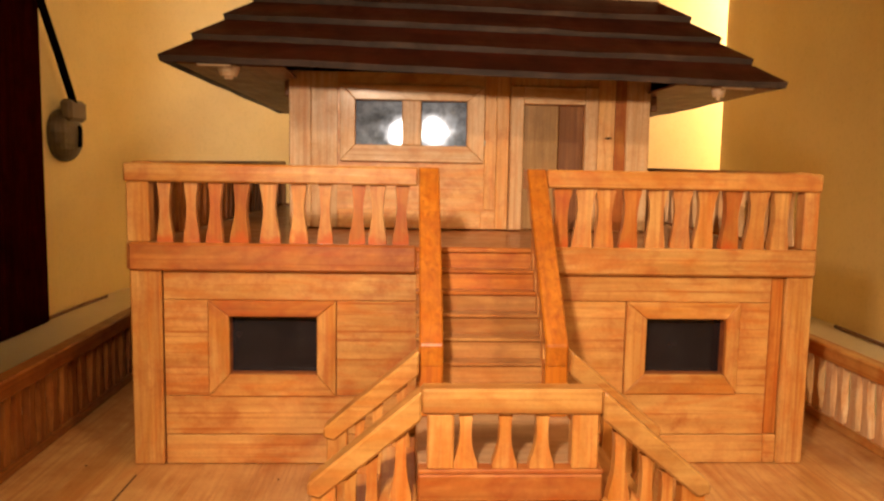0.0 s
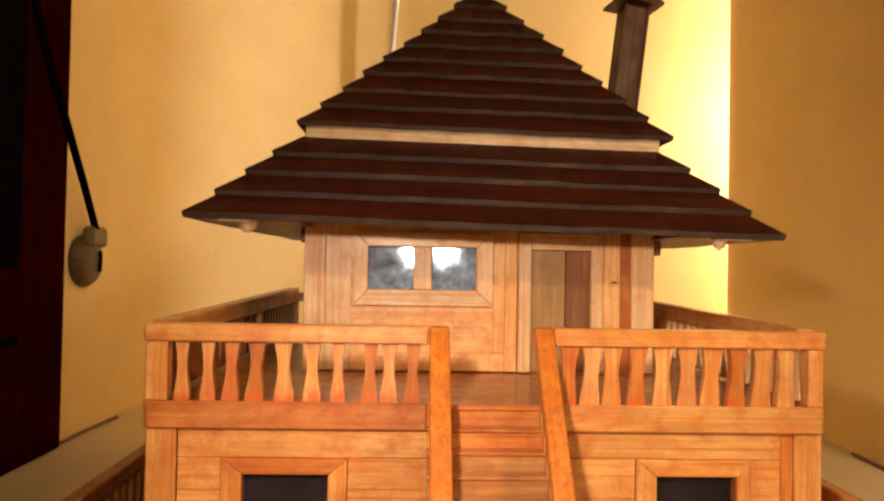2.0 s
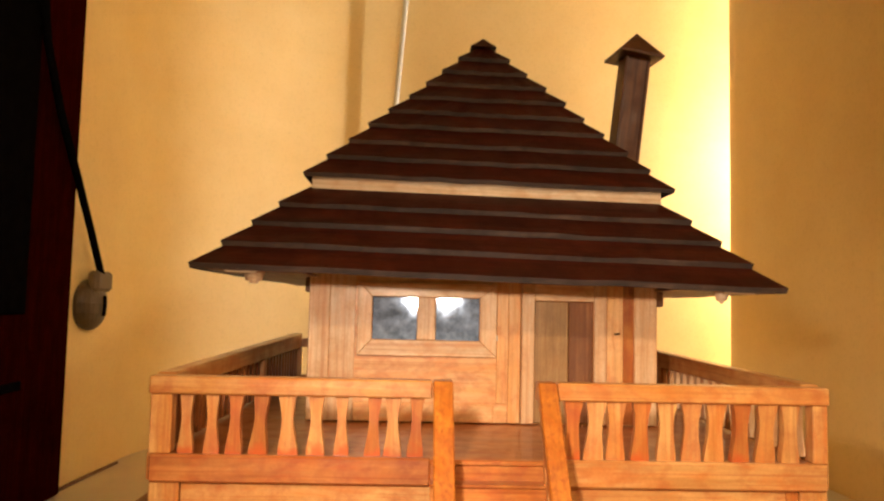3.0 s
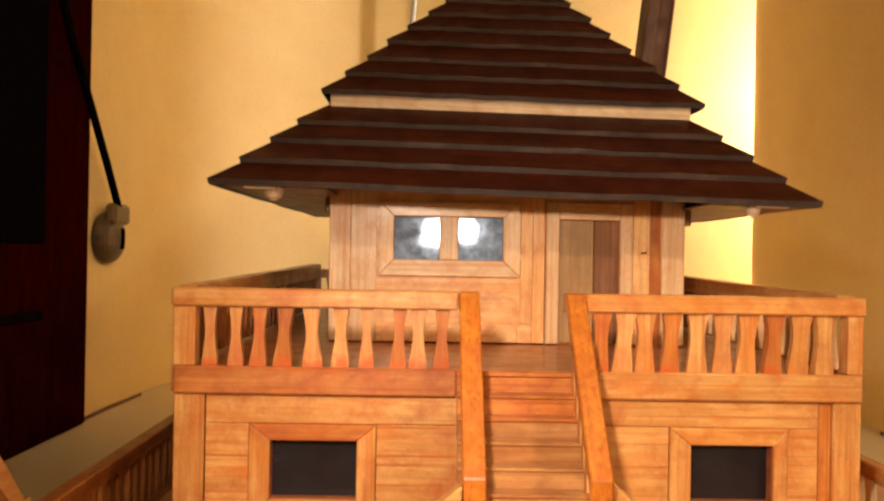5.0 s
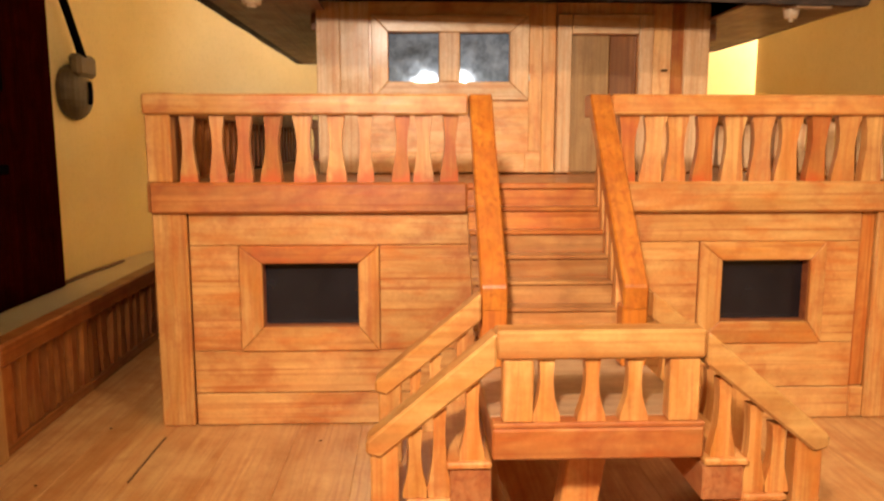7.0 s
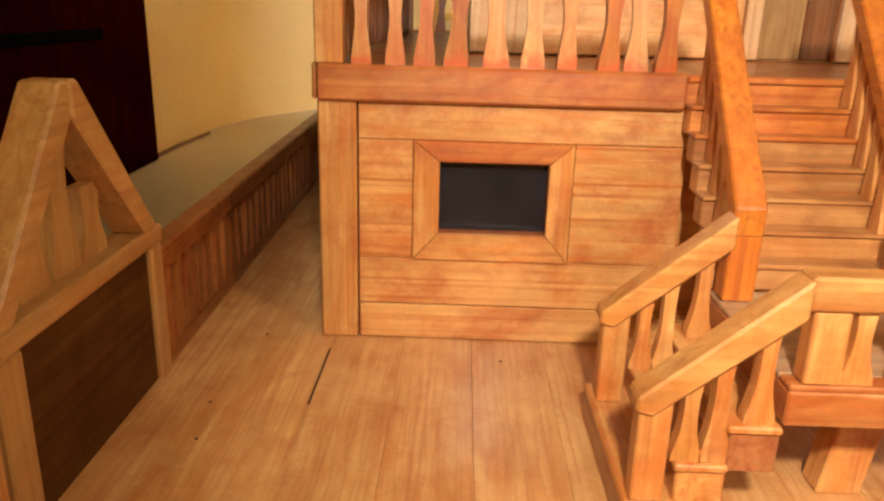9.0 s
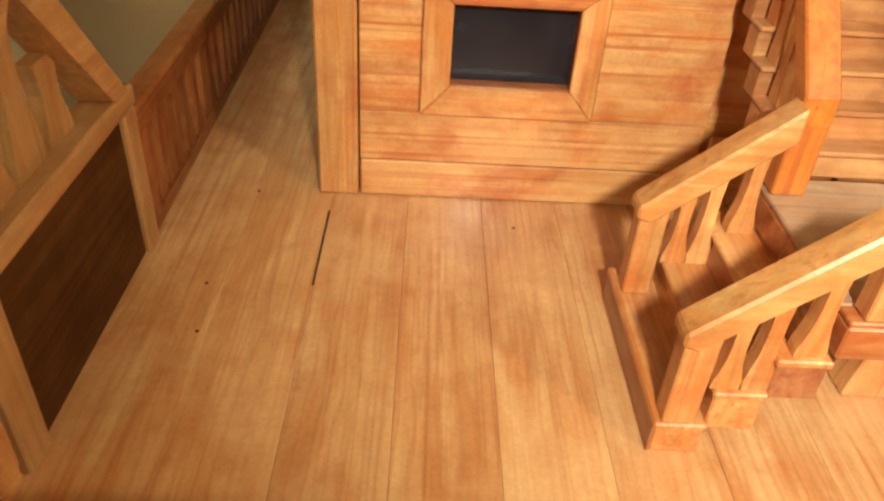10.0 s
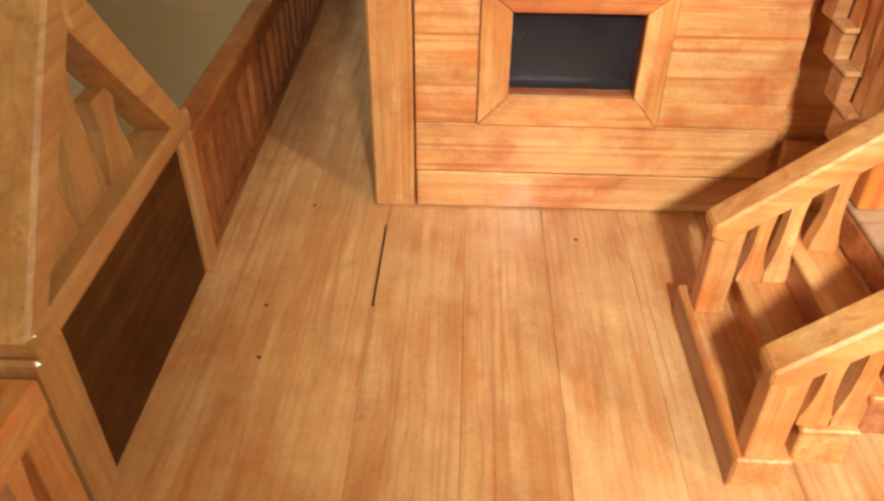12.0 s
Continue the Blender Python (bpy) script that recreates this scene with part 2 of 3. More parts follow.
WHITEPVC = simple("white_plastic_pipe", (0.62, 0.60, 0.50), 0.4, 0.0, 0.08)
BAKELITE = simple("brown_bakelite", (0.085, 0.048, 0.018), 0.45, 0.0, 0.3)
GREYPLASTIC = simple("grey_beige_plastic", (0.15, 0.095, 0.045), 0.45, 0.0, 0.2)

STAIN_DARK = simple("dark_joint_stain", (0.06, 0.018, 0.006), 0.8)

# ---- mesh helpers ----


def bm_box(x0, x1, y0, y1, z0, z1, bevel=0.0012, into=None):
    bm = into or bmesh.new()
    made = bmesh.ops.create_cube(bm, size=1.0)["verts"]
    size = Vector((x1 - x0, y1 - y0, z1 - z0))
    mid = Vector((x1 + x0, y1 + y0, z1 + z0)) / 2
    for v in made:
        v.co = Vector((v.co.x * size.x, v.co.y * size.y, v.co.z * size.z)) + mid
    if bevel:
        edges = list({e for v in made for e in v.link_edges})
        bmesh.ops.bevel(bm, geom=edges, offset=min(bevel, min(size) * 0.3), segments=1, affect="EDGES")
    return bm


def bm_hull(points, bevel=0.0):
    """A convex block through the given corners."""
    bm = bmesh.new()
    vs = [bm.verts.new(p) for p in points]
    bmesh.ops.convex_hull(bm, input=vs)
    bmesh.ops.dissolve_limit(bm, angle_limit=0.02, verts=bm.verts[:], edges=bm.edges[:])
    if bevel:
        bmesh.ops.bevel(bm, geom=bm.edges[:], offset=bevel, segments=1, affect="EDGES")
    return bm


def bm_prism(outline, low, high, axis, bevel=0.0):
    """A flat outline (two coordinates a corner) pushed along axis from low to high."""
    bm = bmesh.new()

    def at(a, b, c):
        p = [a, b]
        p.insert(axis, c)
        return p
    one = [bm.verts.new(at(a, b, low)) for a, b in outline]
    two = [bm.verts.new(at(a, b, high)) for a, b in outline]
    n = len(outline)
    bm.faces.new(one)
    bm.faces.new(two[::-1])
    for i in range(n):
        bm.faces.new((one[i], two[i], two[(i + 1) % n], one[(i + 1) % n]))
    bmesh.ops.recalc_face_normals(bm, faces=bm.faces[:])
    if bevel:
        bmesh.ops.bevel(bm, geom=bm.edges[:], offset=bevel, segments=1, affect="EDGES")
    return bm


def bm_tube(points, radius, sides=10):
    bm = bmesh.new()
    rings = []
    for i, p in enumerate(points):
        p = Vector(p)
        q = Vector(points[min(i + 1, len(points) - 1)]) - Vector(points[max(i - 1, 0)])
        q.normalize()
        u = q.orthogonal().normalized()
        w = q.cross(u)
        rings.append([bm.verts.new(p + (u * math.cos(a) + w * math.sin(a)) * radius) for a in [2 * math.pi * j / sides for j in range(sides)]])
    for r, s in zip(rings, rings[1:]):
        for j in range(sides):
            bm.faces.new((r[j], r[(j + 1) % sides], s[(j + 1) % sides], s[j]))
    bm.faces.new(rings[0][::-1])
    bm.faces.new(rings[-1])
    bmesh.ops.recalc_face_normals(bm, faces=bm.faces[:])
    return bm


def mesh_of(name, bm, material):
    me = bpy.data.meshes.new(name)
    bm.to_mesh(me)
    bm.free()
    for m in material if isinstance(material, (list, tuple)) else [material]:
        me.materials.append(m)
    return me


def part(name, bm, material, parent, label=""):
    ob = new(name, mesh_of(name, bm, material))
    ob.parent = parent
    return tagged(ob, label)


def placed(name, me, parent, m, label=""):
    """A piece that shares the mesh me, at the pose m in its parent."""
    ob = new(name, me)
    ob.parent = parent
    ob.matrix_basis = m
    return tagged(ob, label)


def thing(name, place, label, category, group="", kind=""):
    ob = new(name)
    ob.empty_display_size = 0.05
    ob.location = place
    return tagged(ob, label, category, group, kind)


def group_part(name, parent, label=""):
    """A part that only carries its own pieces."""
    ob = new(name)
    ob.empty_display_size = 0.02
    ob.parent = parent
    return tagged(ob, label)


def solid(name, bm, material, label, category="", kind="structure"):
    return tagged(new(name, mesh_of(name, bm, material)), label, category, "", kind)


# ---- the room ----
XL, XR, YB, YF, ZC, ZT = -0.98, 1.12, 2.25, -5.0, 2.75, 0.76
XF = 3.6
solid("floor", bm_box(XL - 0.12, XF, YF, YB, -0.10, 0.0, 0), CEMENT, "grey cement floor of the room")
solid("ceiling", bm_box(XL - 0.12, XF, YF, YB + 0.12, ZC, ZC + 0.1, 0), CEIL, "white painted ceiling of the room")
solid("wall_west", bm_box(XL - 0.12, XL, YF, YB - 0.88, 0, ZC, 0), WALL, "cream yellow painted wall with a dark door")
RC = 0.88     # the wall runs round in a wide curve from the west to the north side
arc = [(XL + RC - RC * math.cos(t), YB - RC + RC * math.sin(t)) for t in [math.pi / 2 * i / 24 for i in range(25)]]
solid("wall_north", bm_prism(arc + [(1.9, YB), (1.9, YB + 0.12), (XL - 0.12, YB + 0.12), (XL - 0.12, YB - RC)], 0.0, ZC, 2), WALL, "cream yellow painted wall curving behind the model")
for poly in bpy.data.objects["wall_north"].data.polygons:
    poly.use_smooth = abs(poly.normal.z) < 0.5
bpy.data.objects["wall_north"].data.set_sharp_from_angle(angle=radians(30))
nose = [(XR + 0.12 - 0.19 * math.sin(t), 1.75 + 0.30 * math.cos(t)) for t in [math.pi / 2 * i / 12 for i in range(13)]]
solid("wall_east", bm_prism([(XR + 0.12, 0.75)] + nose + [(1.05, 0.75)], 0, ZC, 2), WALL, "cream yellow painted return wall")
# unseen wall, added to close the passage that holds the extra lamp
solid("wall_passage", bm_box(1.9, 2.0, 0.87, YB + 0.12, 0, ZC, 0), WALL, "unseen cream yellow wall closing the added passage")
solid("wall_east_far", bm_box(XF, XF + 0.12, YF, 0.75, 0, ZC, 0), WALL, "cream yellow painted wall")
solid("wall_east_return", bm_box(XR + 0.12, XF + 0.12, 0.75, 0.87, 0, ZC, 0), WALL, "cream yellow painted wall return")
solid("wall_south", bm_box(XL - 0.12, XF + 0.12, YF - 0.12, YF, 0, ZC, 0), WALL, "cream yellow painted wall behind the viewer")
solid("ledge", bm_box(XL, XR, 0.12, YB, 0.0, ZT, 0.004), LEDGE, "broad cream masonry ledge under the model", "ledge")
solid("side_slab", bm_box(XL, -0.575, -0.75, 0.1195, 0.0, ZT - 0.001, 0.001), SLABGREY, "low grey cement slab beside the display base", "slab")


def build_room_door():
    d = thing("door_1", (XL, 0.6, ZT), "dark red-brown wooden door with black panels", "door", kind="structure")
    part("door_leaf", bm_box(0.0, 0.028, -1.0, 0.40, 0.002, 1.45, 0.003), OLDDOOR, d)
    part("panel", bm_box(0.024, 0.034, -0.9, 0.18, 0.44, 1.40, 0.003), BLACK, d, "black upper door panel")
    part("panel", bm_box(0.026, 0.033, -0.9, 0.18, 0.275, 0.295, 0.002), BLACK, d, "black horizontal slot")
    return d


build_room_door()


def build_table():
    t = thing("table", (0, -0.30, 0), "plain brown wooden table carrying the front of the model", "table")
    part("tabletop", bm_box(-0.53, 0.51, -0.15, 0.415, 0.73, 0.76), SOFFIT, t)
    for x in (-0.49, 0.47):
        for y in (-0.10, 0.38):
            part("leg", bm_box(x - 0.025, x + 0.025, y - 0.025, y + 0.025, 0.0, 0.73), SOFFIT, t)


build_table()


def build_wall_fitting():
    f = thing("wall_fitting", (XL, 1.150, 1.226), "round brown fitting with a black arm on the cream wall", "wall fitting")
    bm = bmesh.new()
    bmesh.ops.create_uvsphere(bm, u_segments=24, v_segments=12, radius=1.0)
    for v in bm.verts:
        v.co = Vector((0.012 + v.co.x * 0.035, v.co.y * 0.078, v.co.z * 0.064 - (0.010 if v.co.z < 0 else 0)))
    part("body", bm, BAKELITE, f)
    part("collar", bm_box(0.02, 0.05, -0.045, 0.055, 0.03, 0.085, 0.01), GREYPLASTIC, f, "beige plastic collar")
    part("slot", bm_box(0.04, 0.052, 0.002, 0.014, -0.035, 0.02, 0.002), BLACK, f)
    part("arm", bm_tube([(0.04, 0.0, 0.07), (0.045, -0.09, 0.18), (0.05, -0.2, 0.31), (0.05, -0.30, 0.44), (0.05, -0.38, 0.58), (0.05, -0.46, 0.9)], 0.0095), BLACK, f, "black slanting arm")


build_wall_fitting()


def build_pipe():
    p = thing("wall_pipe", (-0.235, YB - 0.055, ZT), "thin white plastic pipe running up the cream wall", "pipe")
    part("pipe", bm_tube([(0, 0, 0), (0.012, 0, 0.9), (0.031, 0, 1.32), (0.052, 0, 1.62), (0.075, 0, 1.97)], 0.011), WHITEPVC, p)
    for z, x in ((0.35, 0.005), (1.10, 0.021), (1.90, 0.070)):
        part("clip", bm_box(x - 0.016, x + 0.016, -0.013, 0.0548, z - 0.006, z + 0.006, 0.002), WHITEPVC, p)


build_pipe()


def build_stick(place, turn, length, label):
    k = thing("stick", place, label, "stick", "sticks on the ledge")
    k.rotation_euler = (0, 0, radians(turn))
    part("rod", bm_tube([(0, 0.005, 0.005), (0.004, length * 0.47, 0.006), (0.014, length, 0.005)], 0.0045, 7), SOFFIT, k)


# this first rod is added to draw the dark crack between wall and ledge
build_stick((XL + 0.012, 1.0, ZT), 0, 0.36, "thin brown rod for the dark crack along the wall base")
build_stick((1.012, 0.70, ZT), 0, 0.30, "short dark brown stick lying on the cream ledge")

# ---- the model's base board, with its planks ----
Z0 = 0.80
BX0, BX1, BY0, BY1 = -0.55, 0.53, -0.470, 1.20


def build_base():
    b = thing("display_base", (0, 0, ZT), "varnished plank base board under the model house", "base board")
    part("frame", bm_box(BX0, BX1, BY0, BY1, 0.0, 0.030, 0.003), WX, b)
    edges = [BX0 + 0.002, -0.452, -0.385, -0.318, -0.252, -0.185, -0.118, -0.052, 0.016, 0.083, 0.15, 0.217, 0.284, 0.352, 0.42, BX1 - 0.002]
    rng = random.Random(4)
    for x0, x1 in zip(edges, edges[1:]):
        cut = rng.choice((0.35, 0.5, 0.62))
        for y0, y1 in ((BY0 + 0.002, cut), (cut, BY1 - 0.002)):
            part("plank", bm_box(x0 + 0.00005, x1 - 0.00005, y0 + 0.0001, y1 - 0.0001, 0.028, 0.04 + rng.uniform(-0.0002, 0.0), 0.00035), FLOORY, b)
    # old nail holes and knots in the planks
    for x, y in ((-0.465, -0.143), (-0.458, -0.197), (-0.225, -0.049), (-0.452, -0.008), (-0.266, 0.004)):
        part("nail_hole", bm_tube([(x, y, 0.0385), (x, y, 0.0403)], 0.0014, 7), STAIN_DARK, b, "small dark nail hole")
    # the open joint beside the corner pillar
    part("joint_strip", bm_box(-0.3865, -0.3848, -0.140, -0.035, 0.0385, 0.0403, 0), STAIN_DARK, b, "dark open joint between two planks")


build_base()

# ---- balusters ----
BAL = [(0.0, 1.0), (0.12, 0.97), (0.28, 0.78), (0.45, 0.62), (0.60, 0.57), (0.78, 0.66), (0.92, 0.80), (1.0, 0.86)]


STOUT = [(0.0, 1.0), (0.10, 0.98), (0.25, 0.86), (0.45, 0.72), (0.62, 0.70), (0.80, 0.80), (0.93, 0.98), (1.0, 1.0)]


BELL = [(0.0, 1.0), (0.10, 0.97), (0.22, 0.78), (0.40, 0.56), (0.60, 0.47), (0.80, 0.47), (0.93, 0.53), (1.0, 0.58)]


def baluster_mesh(name, height, half, depth, material, axis, lean=0.0, outline=BAL):
    """A flat sawn baluster with a waist, standing on z = 0; its flat face looks along axis."""
    left = [(-half * w + lean * f * height, f * height) for f, w in outline]
    right = [(half * w + lean * f * height, f * height) for f, w in outline[::-1]]
    return mesh_of(name, bm_prism(left + right, -depth / 2, depth / 2, axis), material)


# ---- the model house ----
house = thing("model_house", (0, 0, Z0), "varnished wooden model house with a dark tiered roof", "model house")
HX0, HX1, HY1 = -0.398, 0.398, 1.00
DZ = 0.258     # top of the upper deck
STX0, STX1 = -0.074, 0.076


def wall_with_hole(name, x0, x1, y0, y1, z0, z1, hole, material, parent, label=""):
    hx0, hx1, hz0, hz1 = hole
    bm = bm_box(x0, hx0, y0, y1, z0, z1, 0)
    bm_box(hx1, x1, y0, y1, z0, z1, 0, bm)
    bm_box(hx0, hx1, y0, y1, z0, hz0, 0, bm)
    bm_box(hx0, hx1, y0, y1, hz1, z1, 0, bm)
    bmesh.ops.remove_doubles(bm, verts=bm.verts[:], dist=1e-5)
    return part(name, bm, material, parent, label)


def mitred_frame(parent, x0, x1, z0, z1, hx0, hx1, hz0, hz1, y0, y1, mats):
    """Four mitred boards round an opening in a wall that looks to -y."""
    mx, mz, mtop = mats
    g = 0.0003
    part("frame_board", bm_prism([(x0, z1), (x1, z1), (hx1, hz1), (hx0, hz1)], y0, y1, 1, 0.001), mtop, parent)
    part("frame_board", bm_prism([(x0, z0), (hx0, hz0), (hx1, hz0), (x1, z0)], y0, y1, 1, 0.001), mx, parent)
    part("frame_board", bm_prism([(x0, z0 + g), (x0, z1 - g), (hx0, hz1 - g), (hx0, hz0 + g)], y0, y1, 1, 0.001), mz, parent)
    part("frame_board", bm_prism([(x1, z0 + g), (hx1, hz0 + g), (hx1, hz1 - g), (x1, z1 - g)], y0, y1, 1, 0.001), mz, parent)


def build_lower_storey():
    # front walls, board by board
    for side, wx0, wx1, hole, fr in (("l", -0.362, STX0 + 0.01, (-0.287, -0.187, 0.108, 0.176), (-0.311, -0.165, 0.082, 0.195)),
                                     ("r", STX1 - 0.01, 0.349, (0.200, 0.2955, 0.110, 0.177), (0.175, 0.312, 0.086, 0.197))):
        w = wall_with_hole("front_wall", wx0, wx1, 0.0, 0.012, 0.0, 0.232, hole, JOINT, house)
        part("plinth_board", bm_box(wx0 + 0.0009, wx1, -0.004, 0.0, 0.0006, 0.0352, 0.0014), BX, house)
        win = group_part("window", house, "small window with a mitred wooden frame")
        mitred_frame(win, *fr, *hole, -0.006, 0.0, (WX, WZ, RX if side == "l" else WX))
        part("pane", bm_box(hole[0] - 0.004, hole[1] + 0.004, 0.0125, 0.0155, hole[2] - 0.004, hole[3] + 0.004, 0), DARKGLASS, win, "dark glass pane")
        # thin boards laid on the wall, with fine joints
        rng = random.Random(7 if side == "l" else 8)
        for a, b, z0, z1 in ((wx0, wx1, 0.0358, fr[2]), (wx0, fr[0], fr[2], fr[3]), (fr[1], wx1, fr[2], fr[3]), (wx0, wx1, fr[3], 0.232)):
            part("wall_board", bm_box(a + 0.0007, b - 0.0005, -0.0026 - rng.uniform(0, 0.0005), 0.0, z0 + 0.0003, z1 - 0.0003, 0.0006), BX, house)
    part("corner_pillar", bm_box(HX0, -0.363, -0.006, 0.04, 0, 0.231, 0.002), WZ, house)
    part("corner_pillar", bm_box(0.3655, HX1, -0.006, 0.04, 0, 0.231, 0.002), WZ, house)
    part("plinth_block", bm_box(0.3492, 0.3652, -0.004, 0.010, 0.0006, 0.0354, 0.0014), BX, house)
    part("cover_strip", bm_box(0.3495, 0.365, -0.001, 0.012, 0.036, 0.231), RZ, house, "red-stained strip beside the pillar")
    part("back_of_stairs", bm_box(STX0 + 0.01, STX1 - 0.01, 0.004, 0.014, 0.0, 0.23, 0), WX, house)
    part("side_wall", bm_box(HX0, HX0 + 0.012, 0.041, HY1, 0, 0.231), WY, house)
    part("side_wall", bm_box(HX1 - 0.012, HX1, 0.041, HY1, 0, 0.231), WY, house)
    part("back_wall", bm_box(HX0 + 0.0125, HX1 - 0.0125, HY1 - 0.012, HY1, 0, 0.231), WX, house)
    # deck with its rim
    part("deck_floor", bm_box(HX0 + 0.004, HX1 - 0.004, 0.001, HY1, 0.2315, DZ - 0.002, 0), RX, house, "red-stained upper deck floor")
    rim = group_part("deck_rim", house)
    part("rim_board", bm_box(-0.3975, STX0 + 0.001, -0.012, 0.0, 0.229, DZ + 0.003, 0.0025), MX, rim)
    part("rim_board", bm_box(STX1 - 0.001, 0.3965, -0.012, 0.0, 0.229, DZ + 0.003, 0.0025), WX, rim)
    part("rim_board", bm_box(-0.4035, -0.3985, 0.0005, HY1, 0.229, DZ + 0.003, 0.002), WY, rim)
    part("rim_board", bm_box(0.3985, 0.4035, 0.0005, HY1, 0.229, DZ + 0.003, 0.002), WY, rim)
    part("rim_board", bm_box(-0.405, 0.405, HY1 + 0.0005, HY1 + 0.009, 0.229, DZ + 0.003, 0.002), WX, rim)


build_lower_storey()
RT = 0.350    # top of the deck rail
RB = 0.329


def build_deck_balustrade():
    bal = group_part("balustrade", house, "deck balustrade of flat sawn balusters")
    z0 = DZ + 0.003
    part("rail", bm_box(-0.401, -0.0725, -0.010, 0.014, RB, RT, 0.002), WX, bal)
    part("rail", bm_box(0.0745, 0.4, -0.010, 0.014, RB, RT, 0.002), WX, bal)
    # the side rails swell a little towards the back
    for x0, x1 in ((-0.401, -0.378), (0.377, 0.400)):
        part("rail", bm_hull([(x, y, z) for x in (x0, x1) for y, t in ((0.0145, 0.002), (HY1, 0.013)) for z in (RB, RT + t)], 0.002), WY, bal)
    part("rail", bm_box(-0.401, 0.400, HY1 + 0.0005, HY1 + 0.02, RB, RT, 0.002), WX, bal)
    for x0, x1 in ((-0.399, -0.374), (0.380, 0.398)):
        part("post", bm_box(x0, x1, -0.008, 0.012, z0, RB - 0.0003), WZ, bal)
        part("post", bm_box(x0, x0 + 0.021, HY1 - 0.01, HY1 + 0.01, z0, RB - 0.0003), WZ, bal)
    mid_y = 0.56
    for x0 in (-0.399, 0.378):
        part("post", bm_box(x0, x0 + 0.02, mid_y - 0.012, mid_y + 0.012, z0, RB - 0.0003), WZ, bal)
    h = RB - z0 - 0.0003
    rng = random.Random(11)
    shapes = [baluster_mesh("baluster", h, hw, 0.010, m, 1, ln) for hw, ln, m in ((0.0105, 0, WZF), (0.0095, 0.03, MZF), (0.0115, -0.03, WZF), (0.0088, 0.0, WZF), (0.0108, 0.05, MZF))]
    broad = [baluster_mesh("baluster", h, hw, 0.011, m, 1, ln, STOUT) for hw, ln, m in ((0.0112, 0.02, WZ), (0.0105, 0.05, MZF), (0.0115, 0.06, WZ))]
    # left row coloured dark for the house's shade, right row pale wood plus lamplight
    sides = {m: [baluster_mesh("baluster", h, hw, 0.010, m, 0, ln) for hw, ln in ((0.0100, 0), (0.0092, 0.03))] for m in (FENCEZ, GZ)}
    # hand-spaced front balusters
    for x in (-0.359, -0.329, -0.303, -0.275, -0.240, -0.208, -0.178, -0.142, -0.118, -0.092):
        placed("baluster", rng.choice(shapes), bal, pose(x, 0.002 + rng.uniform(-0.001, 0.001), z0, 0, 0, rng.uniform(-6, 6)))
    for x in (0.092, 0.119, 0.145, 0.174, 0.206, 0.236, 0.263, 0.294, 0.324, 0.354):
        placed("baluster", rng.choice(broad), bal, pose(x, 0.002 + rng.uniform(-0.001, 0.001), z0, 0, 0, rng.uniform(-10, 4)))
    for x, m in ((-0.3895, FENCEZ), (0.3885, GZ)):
        n = 28
        for i in range(n):
            y = 0.03 + (HY1 - 0.05) * (i + 0.5) / n
            if abs(y - mid_y) > 0.022:
                placed("baluster", rng.choice(sides[m]), bal, pose(x, y, z0))
    for i in range(22):
        placed("baluster", rng.choice(shapes), bal, pose(-0.37 + 0.74 * (i + 0.5) / 22, HY1 + 0.008, z0))


build_deck_balustrade()
LZ = 0.108    # top of the landing
LY0, LY1 = -0.288, -0.156


